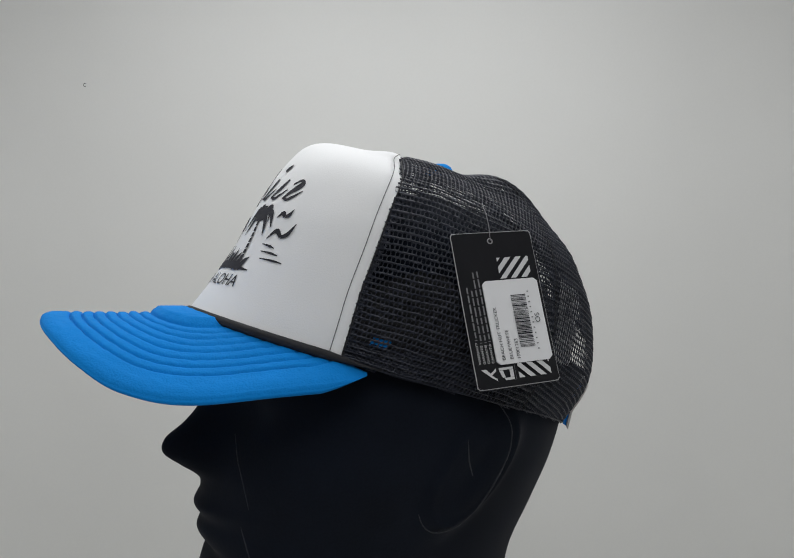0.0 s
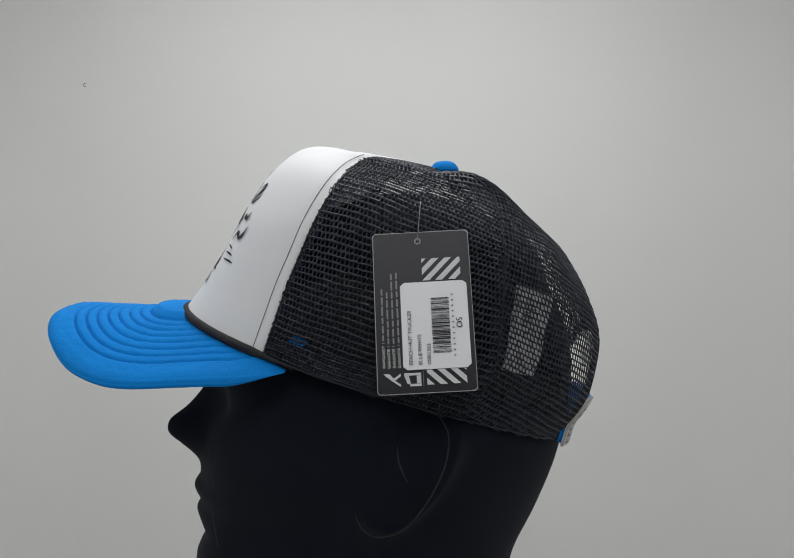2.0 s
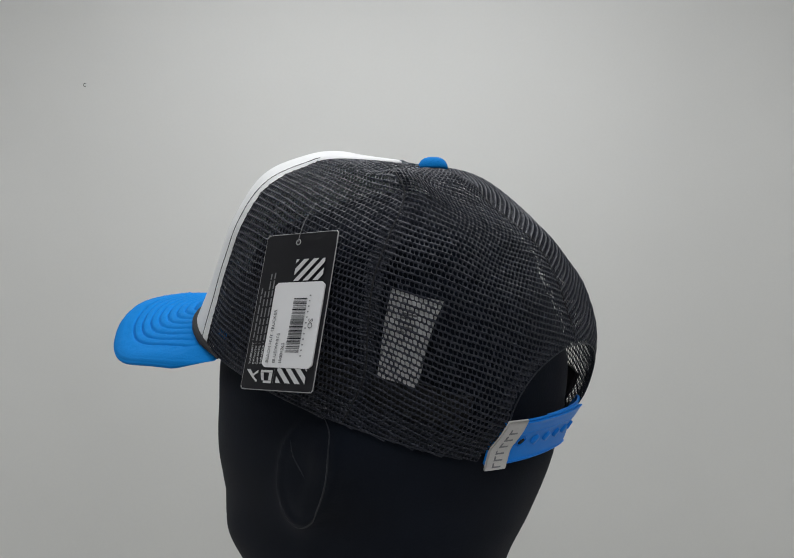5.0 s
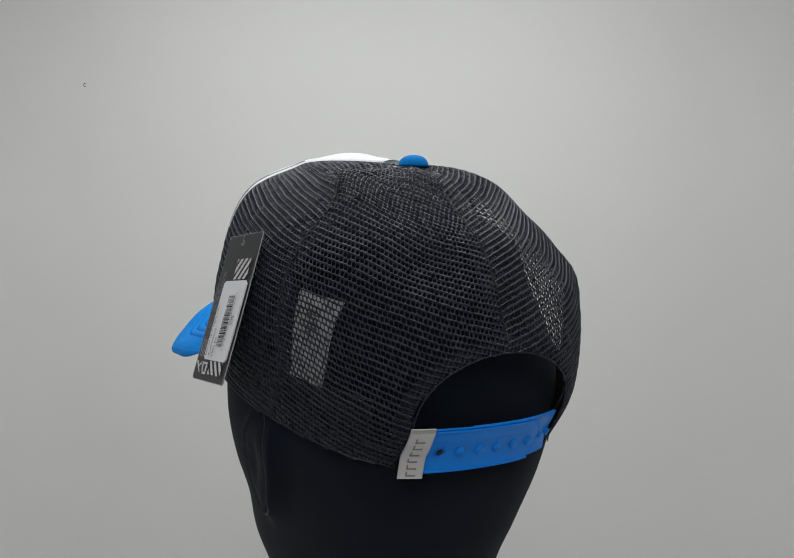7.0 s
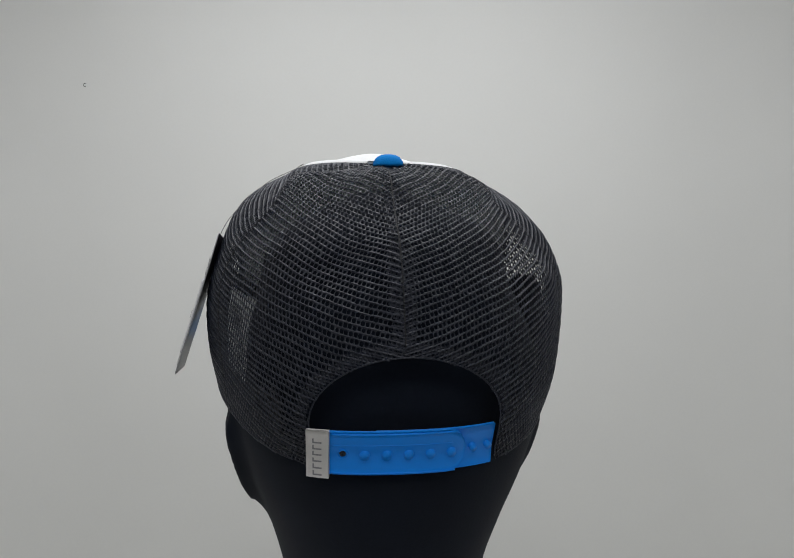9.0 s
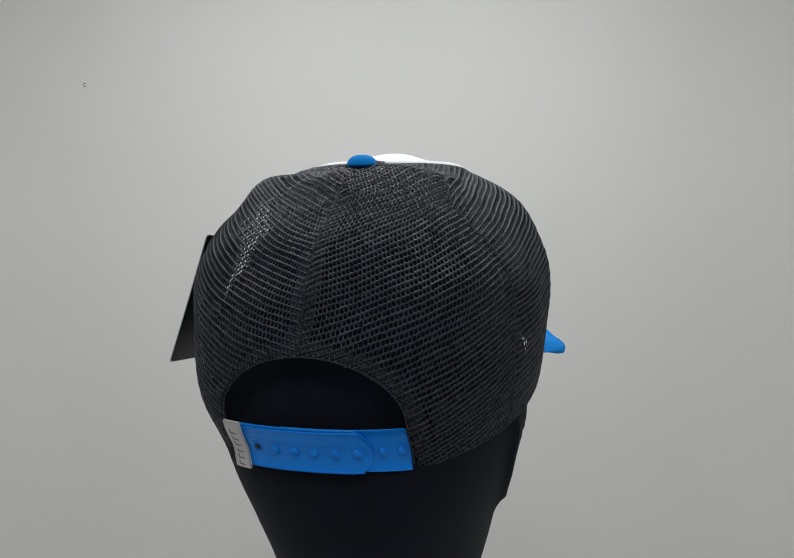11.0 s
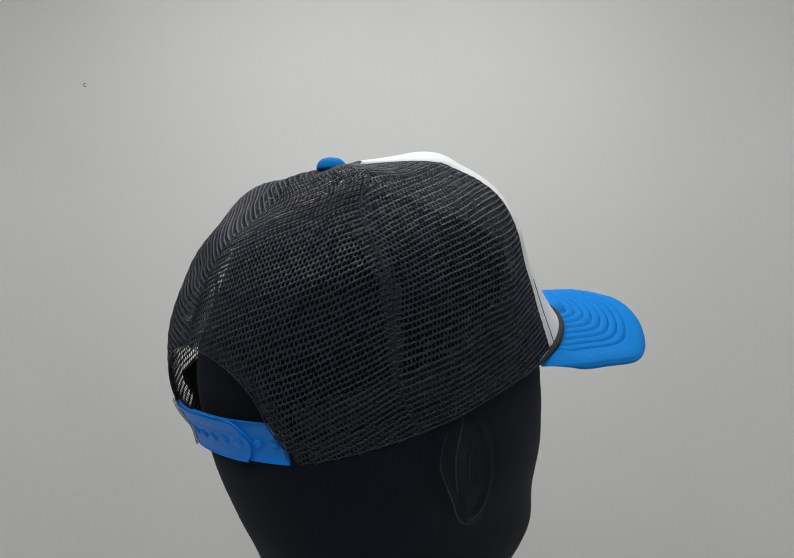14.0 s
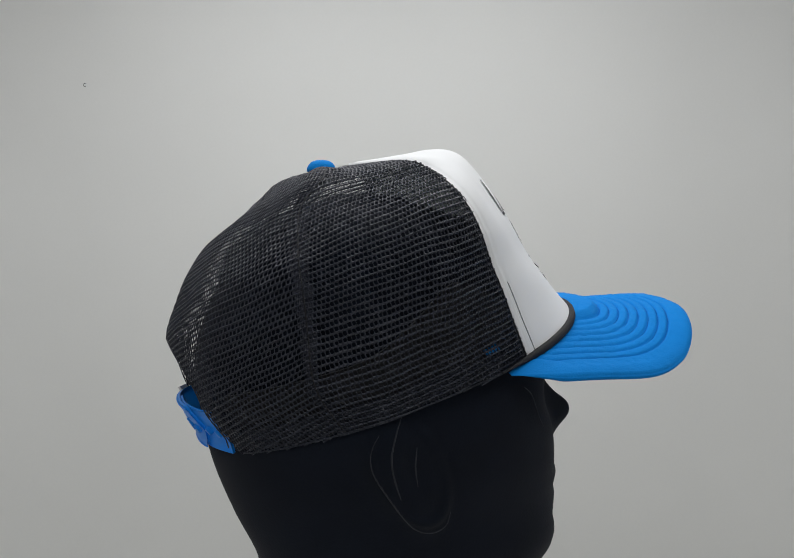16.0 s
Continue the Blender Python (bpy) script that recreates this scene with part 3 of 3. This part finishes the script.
def front_print(cap):
    front = [o for o in cap.children if o.name == "front_panel"][0]
    # brush script mark, as plain strokes
    pieces = []
    for k, h in enumerate((0.052, 0.026, 0.050, 0.026, 0.027, 0.026, 0.024)):
        x = -0.090 + 0.0265 * k
        pieces.append(stroke([(x, 0.150), (x + 0.010, 0.150 + h * 0.5), (x + 0.017, 0.150 + h)], (0.003, 0.0075, 0.004)))
        pieces.append(stroke([(x + 0.001, 0.152), (x + 0.010, 0.1495), (x + 0.019, 0.156), (x + 0.026, 0.163)], (0.003, 0.005, 0.0015)))
    pieces.append(stroke([(0.073, 0.170), (0.082, 0.177), (0.089, 0.172), (0.084, 0.163), (0.074, 0.160)], (0.003, 0.005, 0.003)))
    pieces.append(stroke([(0.034, 0.188), (0.041, 0.197)], (0.005, 0.007, 0.003)))
    for v, f in pieces:
        part("script_stroke", mesh_of("script_stroke", v, f, INK, scale=U), front, "black printed brush stroke")
    # palms
    for px, lean_, hgt in ((0.066, -0.008, 0.064), (0.002, -0.018, 0.056)):
        pieces = []
        for k in range(9):
            t0, t1 = k / 9, (k + 0.82) / 9
            c = lambda t: (px - 0.012 + lean_ * t ** 1.6, 0.058 + hgt * t)
            pieces.append(stroke([c(t0), c((t0 + t1) / 2), c(t1)], (0.0075 - 0.0003 * k, 0.006 - 0.0003 * k), 5))
        tx, ty = px - 0.012 + lean_, 0.058 + hgt
        for ang, ln in ((10, 0.034), (42, 0.030), (85, 0.022), (125, 0.026), (155, 0.032), (185, 0.032), (-28, 0.028), (215, 0.026)):
            ca, sa = math.cos(radians(ang)), math.sin(radians(ang))
            pieces.append(stroke([(tx, ty), (tx + ca * ln * 0.55, ty + sa * ln * 0.45 + 0.008), (tx + ca * ln, ty + sa * ln * 0.5 - 0.012)], (0.003, 0.0075, 0.0055, 0.001), 12))
        v, f = joined(pieces)
        part("palm_print", mesh_of("palm_print", v, f, INK, scale=U), front, "black printed palm tree")
    pieces = [stroke([(-0.060, 0.062), (0.005, 0.065), (0.080, 0.060)], (0.002, 0.010, 0.009, 0.001), 20)]
    for x, dx, h in ((0.050, 0.006, 0.022), (0.058, 0.012, 0.018), (-0.03, -0.012, 0.022), (-0.02, -0.004, 0.03), (-0.005, 0.0, 0.038), (0.006, 0.006, 0.034), (0.016, 0.012, 0.026), (0.03, 0.004, 0.03), (0.038, 0.010, 0.024), (0.024, -0.008, 0.026), (0.044, 0.014, 0.014)):
        pieces.append(stroke([(x, 0.060), (x + dx * 0.4, 0.060 + h * 0.5), (x + dx, 0.060 + h * 0.85)], (0.010, 0.008, 0.001), 8))
    v, f = joined(pieces)
    part("island_print", mesh_of("island_print", v, f, INK, scale=U), front, "black printed island with bushes")
    for x, y, w in ((0.094, 0.130, 0.018), (0.103, 0.107, 0.030)):
        pieces = [stroke([(x - w * 0.7, y - w * 0.25), (x - w * 0.35, y + w * 0.1), (x, y - w * 0.12)], (0.001, 0.006, 0.004), 12),
                  stroke([(x, y - w * 0.12), (x + w * 0.25, y + 0.02 * w), (x + w * 0.42, y + w * 0.45)], (0.004, 0.006, 0.001), 12)]
        v, f = joined(pieces)
        part("bird_print", mesh_of("bird_print", v, f, INK, scale=U), front, "black printed bird")
    pieces = [stroke([(0.080 + k * 0.004, 0.093 - 0.0085 * k), (0.093 + 0.008 * k, 0.0915 - 0.0080 * k), (0.102 + 0.010 * k, 0.0895 - 0.0075 * k)], (0.001, 0.0026, 0.001), 10) for k in range(3)]
    v, f = joined(pieces)
    part("ray_print", mesh_of("ray_print", v, f, INK, scale=U), front, "black printed sun rays")
    v, f = letters("WITH ALOHA", 0.0200, 1.02)
    v = wrap(v[:, 0] * 1.0 + 0.010, v[:, 1] + 0.039)
    part("lettering", mesh_of("lettering", v, f, INK, False, U), front, "black printed lettering")


cap = trucker_cap()
brim(cap)
button(cap)
strap(cap)
inner_labels(cap)
front_print(cap)


# ---- hang tag ----
def hang_tag():
    tag = tagged(new("hang_tag"), "black hang tag with white barcode sticker on the cap's side", "tag")
    turn = np.array([[math.cos(radians(2.44)), -math.sin(radians(2.44)), 0], [math.sin(radians(2.44)), math.cos(radians(2.44)), 0], [0, 0, 1]])
    tl, tr, bl, br = (turn @ np.array(q) for q in ((0.0052, 0.1869, 0.0106), (-0.0898, 0.1852, 0.0161), (-0.001, 0.2402, -0.1393), (-0.0953, 0.2403, -0.1359)))
    ux = (tr - tl + br - bl) / 2
    vy = (bl - tl + br - tr) / 2
    width, height = np.linalg.norm(ux), np.linalg.norm(vy)
    ux, vy = ux / width, vy / height
    nz = np.cross(vy, ux)
    nz /= np.linalg.norm(nz)
    if nz[1] < 0:
        nz = -nz
    o = (tl + tr + bl + br) / 4 + nz * 0.003 - ux * width / 2 - vy * height / 2

    def on(u, v, d=0.0):
        """u across and v down the card, each 0 to 1; d proud of it."""
        u, v = np.asarray(u, float), np.asarray(v, float)
        bend = 0.0005 * np.sin(v * math.pi) - 0.006 * (1 - v)
        return o + u[..., None] * width * ux + v[..., None] * height * vy + (d - bend)[..., None] * nz

    def plate(name, u0, u1, v0, v1, r, d0, d1, mat, label="", parent=tag):
        ry = r * width / height
        rows = np.linspace(0, 1, 9)
        # columns across, each cut into rows, so that the plate can bend
        order = np.linspace(u0, u1, 17)
        top, low = [], []
        for x in order:
            dx = min(x - u0, u1 - x)
            cut = ry - ry * math.sqrt(max(1 - max(1 - dx / r, 0) ** 2, 0)) if dx < r else 0.0
            ys = v0 + cut + (v1 - v0 - 2 * cut) * rows
            top.append(on(np.full(9, x), ys, d1))
            low.append(on(np.full(9, x), ys, d0))
        vv, ff = slab(np.array(top).reshape(-1, 3), np.array(low).reshape(-1, 3), 17, 9)
        return part(name, mesh_of(name, vv, ff, mat, False, U), parent, label)

    def flat(name, polys, d, mat, label="", parent=tag):
        V, F = [], []
        for p in polys:
            F.append(tuple(range(len(V), len(V) + len(p))))
            V += p
        V = np.array(V)
        return part(name, mesh_of(name, on(V[:, 0], V[:, 1], d), F, mat, False, U), parent, label)

    def rect(u0, u1, v0, v1):
        return [(u0, v0), (u1, v0), (u1, v1), (u0, v1)]

    card = plate("card", 0, 1, 0, 1, 0.035, -0.0012, 0.0, CARD, "glossy black printed card")
    # pale cut edge
    us = np.concatenate([np.linspace(0.02, 0.98, 20), np.full(20, 1.0), np.linspace(0.98, 0.02, 20), np.full(20, 0.0)])
    vs = np.concatenate([np.full(20, 0.0), np.linspace(0.012, 0.988, 20), np.full(20, 1.0), np.linspace(0.988, 0.012, 20)])
    v, f = tube(on(us, vs, np.full(80, -0.0006)), 0.0007, 5, closed=True)
    part("card_edge", mesh_of("card_edge", v, f, EDGE, scale=U), card)
    ring = [(0.47 + 0.028 * math.cos(a), 0.058 + 0.017 * math.sin(a)) for a in np.linspace(0, 2 * math.pi, 19)[:-1]]
    v, f = tube(on(np.array([q[0] for q in ring]), np.array([q[1] for q in ring]), np.full(18, 0.0)), 0.0007, 5, closed=True)
    part("punched_hole", mesh_of("punched_hole", v, f, EDGE, scale=U), card)
    # stripes
    def stripes(u0, u1, v0, v1, n, lean):
        out = []
        p = (u1 - u0) / n
        for k in range(-n, 2 * n):
            a = u0 + p * k
            q = [(a + lean, v0), (a + lean + p * 0.55, v0), (a + p * 0.55, v1), (a, v1)]
            out.append(clip(q, u0, u1))
        return [q for q in out if len(q) > 2]

    def clip(q, lo, hi):
        for sgn, lim in ((1, lo), (-1, hi)):
            r = []
            for (a, b), (c, d) in zip(q, q[1:] + q[:1]):
                ia, ic = sgn * (a - lim) >= 0, sgn * (c - lim) >= 0
                if ia:
                    r.append((a, b))
                if ia != ic:
                    t = (lim - a) / (c - a)
                    r.append((lim, b + (d - b) * t))
            q = r
            if len(q) < 3:
                return []
        return q

    flat("stripes", stripes(0.50, 0.90, 0.175, 0.315, 3, 0.24), 0.0017, PRINTW, "white diagonal stripes", card)
    flat("stripes", stripes(0.50, 0.90, 0.865, 0.955, 3, -0.16), 0.0017, PRINTW, "white diagonal stripes", card)
    flat("rule", [rect(0.46, 0.464, 0.86, 0.965)], 0.0017, GREYP, "", card)
    flat("emblem", [[(0.06, 0.880), (0.12, 0.880), (0.165, 0.908), (0.235, 0.880), (0.235, 0.897), (0.175, 0.921), (0.235, 0.945), (0.235, 0.960), (0.150, 0.925)]], 0.0017, PRINTW, "white plain emblem", card)
    flat("emblem", [[(0.27, 0.880), (0.44, 0.880), (0.44, 0.895), (0.27, 0.895)], [(0.395, 0.8965), (0.44, 0.8965), (0.44, 0.9435), (0.395, 0.9435)], [(0.32, 0.945), (0.44, 0.945), (0.44, 0.960), (0.33, 0.960)], [(0.27, 0.8965), (0.315, 0.8965), (0.335, 0.943), (0.30, 0.943)]], 0.0017, PRINTW, "white plain emblem", card)

    def vertical(text, u, v, size, mat, d, parent, name="lettering"):
        """Lettering that reads upwards, its foot at (u, v)."""
        q, f = letters(text, size)
        x = q[:, 0] - q[:, 0].min()
        part(name, mesh_of(name, on(u - q[:, 1], v - x * width / height, np.full(len(q), d)), f, mat, False, U), parent)
        return x.max() * width / height

    for k, (word, end) in enumerate((("WARRANTY", 0.33), ("GARANTIE", 0.35), ("GARANTIE", 0.23), ("GARANTIA", 0.19))):
        u = 0.085 + 0.052 * k
        ln = vertical(word, u, 0.845, 0.042, PRINTW, 0.0006, card)
        v = 0.845 - ln - 0.012
        bars = [rect(u - 0.03, u, v - 0.004, v)]
        v -= 0.016
        for w in (0.045, 0.06, 0.05, 0.075, 0.06, 0.05, 0.07, 0.05):
            if v - w * 0.8 > end:
                bars.append(rect(u - 0.022, u - 0.004, v - w * 0.8, v))
            v -= w * 0.8 + 0.01
        flat("fine_print", bars, 0.0017, GREYP, "", card)
    label = plate("sticker", 0.265, 0.955, 0.325, 0.862, 0.035, 0.0006, 0.0022, STICKER, "white barcode sticker")
    vertical("BEACH HUT TRUCKER", 0.365, 0.835, 0.056, INK, 0.0036, label)
    vertical("BLUE/WHITE", 0.46, 0.835, 0.056, INK, 0.0036, label)
    vertical("10001263", 0.55, 0.835, 0.056, INK, 0.0036, label)
    vertical("OS", 0.885, 0.62, 0.085, INK, 0.0036, label)
    rnd = random.Random(5)
    bars, v = [], 0.43
    while v < 0.775:
        w = rnd.choice((0.003, 0.003, 0.0055, 0.008))
        bars.append(rect(0.575, 0.76, v, v + w))
        v += w + rnd.choice((0.003, 0.003, 0.005, 0.007))
    flat("barcode", bars, 0.0034, INK, "black barcode", label)
    digits = [rect(0.785, 0.805, 0.41 + 0.034 * k, 0.418 + 0.034 * k) for k in range(12)]
    flat("fine_print", digits, 0.0034, GREYP, "", label)
    # string from the hole up to the net
    hole = on(np.array([0.47]), np.array([0.058]), np.array([0.001]))[0]
    knot = crown(87.0, 0.613, 0.002)
    t = np.linspace(0, 1, 14)[:, None]
    pts = hole * (1 - t) + knot * t + np.array([0.0, 0.004, 0.0]) * np.sin(t * math.pi)
    v, f = tube(pts, 0.00045, 5)
    part("string", mesh_of("string", v, f, GREYP, scale=U), tag, "thin clear plastic string")
    return tag


tag = hang_tag()


# ---- mannequin head ----
def mannequin():
    zs = [0.055, 0.02, -0.06, -0.14, -0.20, -0.26, -0.32, -0.38, -0.44, -0.50, -0.60, -0.72, -0.95, -1.10, -1.2204]
    fx = [0.0162, 0.1184, 0.1812, 0.2055, 0.2099, 0.222, 0.224, 0.228, 0.165, 0.08, 0.06, 0.08, 0.12, 0.15, 0.16]
    bx = [-0.0591, -0.145, -0.200, -0.2248, -0.2192, -0.2065, -0.1834, -0.1553, -0.145, -0.145, -0.15, -0.17, -0.21, -0.23, -0.24]
    wy = [0.0336, 0.108, 0.152, 0.180, 0.1819, 0.1673, 0.1447, 0.128, 0.112, 0.105, 0.10, 0.12, 0.20, 0.24, 0.25]
    zp = [-0.10, -0.14, -0.165, -0.18, -0.205, -0.223, -0.239, -0.2514, -0.267, -0.283, -0.299, -0.3146, -0.327, -0.340, -0.349, -0.365, -0.385, -0.41, -0.43, -0.46]
    pp = [0.205, 0.215, 0.218, 0.228, 0.250, 0.272, 0.272, 0.256, 0.235, 0.2315, 0.2395, 0.2315, 0.2365, 0.230, 0.222, 0.230, 0.238, 0.232, 0.19, 0.10]
    na = 384
    z = np.concatenate([np.linspace(0.055, -0.12, 40)[:-1], np.linspace(-0.12, -0.46, 190)[:-1], np.linspace(-0.46, -1.2204, 60)])
    nz = len(z)
    zr, xr = np.array(zs[::-1]), lambda q: np.array(q[::-1])
    F_, B_, W_ = (spl(zr, xr(q), z) for q in (fx, bx, wy))
    prof = spl(np.array(zp[::-1]), np.array(pp[::-1]), np.clip(z, -0.46, -0.10))
    V = []
    for k in range(nz):
        a = np.radians(np.linspace(0, 360, na, endpoint=False))
        c, s = np.cos(a), np.sin(a)
        e = 2 / 2.25
        x = (F_[k] + B_[k]) / 2 + (F_[k] - B_[k]) / 2 * np.sign(c) * np.abs(c) ** e
        y = W_[k] * np.sign(s) * np.abs(s) ** e
        if -0.46 < z[k] < -0.10:
            wid = float(np.interp(z[k], [-0.46, -0.40, -0.34, -0.30, -0.27, -0.24, -0.18, -0.10], [0.07, 0.06, 0.055, 0.06, 0.04, 0.034, 0.026, 0.06]))
            x = np.where(c > 0, x + (prof[k] - F_[k]) * np.exp(-((y / wid) ** 2)), x)
            # brow hollows and cheekbones
            x = np.where(c > 0, x - 0.012 * np.exp(-(((np.abs(y) - 0.075) / 0.035) ** 2 + ((z[k] + 0.185) / 0.025) ** 2)), x)
        # ears: a plate that stands off the head, its rim raised
        ez = (z[k] + 0.244) / 0.077
        ex = (x + 0.028 + 0.45 * (z[k] + 0.244)) / 0.045
        r = np.sqrt(ex ** 2 + ez ** 2)
        plate = 1 / (1 + np.exp((r - 1.0) * 9))
        fade = 1 / (1 + math.exp((z[k] + 0.200) * 110))
        ear = np.where(s > 0, 0.014, 0.006) * plate + 0.004 * np.exp(-(((r - 0.86) / 0.08) ** 2)) - 0.007 * np.exp(-((r / 0.45) ** 2)) - 0.010 * plate * np.clip(ex, -0.2, 1)
        y = y + np.sign(s) * np.where(np.abs(s) > 0.4, ear * fade, 0)
        V.append(np.stack([x - 0.0036, y + 0.0041, np.full(na, z[k] + 0.0111)], -1))
    V = np.concatenate(V)
    # the head is turned a little under the cap
    c, s = math.cos(radians(2.7)), math.sin(radians(2.7))
    V = np.stack([c * V[:, 0] - s * V[:, 1], s * V[:, 0] + c * V[:, 1], V[:, 2]], -1)
    faces = [(k * na + i, k * na + (i + 1) % na, (k + 1) * na + (i + 1) % na, (k + 1) * na + i) for k in range(nz - 1) for i in range(na)]
    faces = [q[::-1] for q in faces]
    faces.append(tuple(range(na)))
    faces.append(tuple((nz - 1) * na + i for i in range(na))[::-1])
    rows = V.reshape(nz, na, 3)

    def crease(side, xs, hs, r):
        """A raised seam of the moulded face along x = xs at heights hs."""
        t, tt = np.linspace(0, 1, len(xs)), np.linspace(0, 1, 60)
        pts = []
        for x, h in zip(spl(t, xs, tt), spl(t, hs, tt)):
            row = rows[int(np.abs(rows[:, 0, 2] - h).argmin())]
            row = row[row[:, 1] * side > 0]
            row = row[np.argsort(row[:, 0])]
            pts.append((x, float(np.interp(x, row[:, 0], row[:, 1])), h))
        pts = np.array(pts)
        for _ in range(4):
            pts[1:-1] = (pts[:-2] + 2 * pts[1:-1] + pts[2:]) / 4
        return tube(pts, r * np.sin(np.linspace(0.15, math.pi - 0.15, 60)) ** 0.5, 6)

    base = len(faces)
    V, faces = joined([(V, faces),
                       crease(1, [-0.060, -0.077, -0.078, -0.073, -0.057, -0.035, -0.016, 0.002, 0.014, 0.020], [-0.160, -0.184, -0.204, -0.228, -0.262, -0.291, -0.303, -0.305, -0.296, -0.282], 0.0011),
                       crease(1, [-0.026, -0.028, -0.036], [-0.200, -0.220, -0.242], 0.0008),
                       crease(1, [0.197, 0.197, 0.1935, 0.189], [-0.200, -0.224, -0.249, -0.275], 0.0008),
                       crease(1, [0.196, 0.1905, 0.185], [-0.296, -0.319, -0.343], 0.0008),
                       crease(-1, [-0.060, -0.069, -0.065, -0.048, -0.028, -0.009, 0.012, 0.028, 0.031], [-0.190, -0.208, -0.231, -0.258, -0.285, -0.305, -0.312, -0.305, -0.288], 0.0009),
                       crease(-1, [-0.036, -0.043, -0.046, -0.041, -0.032], [-0.172, -0.195, -0.217, -0.240, -0.264], 0.0011),
                       crease(-1, [-0.018, -0.017, -0.0125], [-0.206, -0.229, -0.252], 0.0008),
                       crease(-1, [0.120, 0.134, 0.148, 0.160], [-0.156, -0.168, -0.194, -0.210], 0.0008)])
    me = mesh_of("mannequin_head", V, faces, VELVET, scale=U)
    # creases take the lighter colour that stands for their sheen
    me.materials.append(WORN_SHEEN)
    me.polygons.foreach_set("material_index", [0] * base + [1] * (len(faces) - base))
    ob = new("mannequin_head", me)
    return tagged(ob, "black velvet-covered mannequin head wearing the cap", "mannequin")


head = mannequin()


# ---- what turns ----
def motions():
    times = [k * 0.5 for k in range(33)]
    for thing in (cap, tag, head):
        walk(thing, [(t, pose(0, 0, EYE_Z, 0, 0, heading(t))) for t in times])


motions()
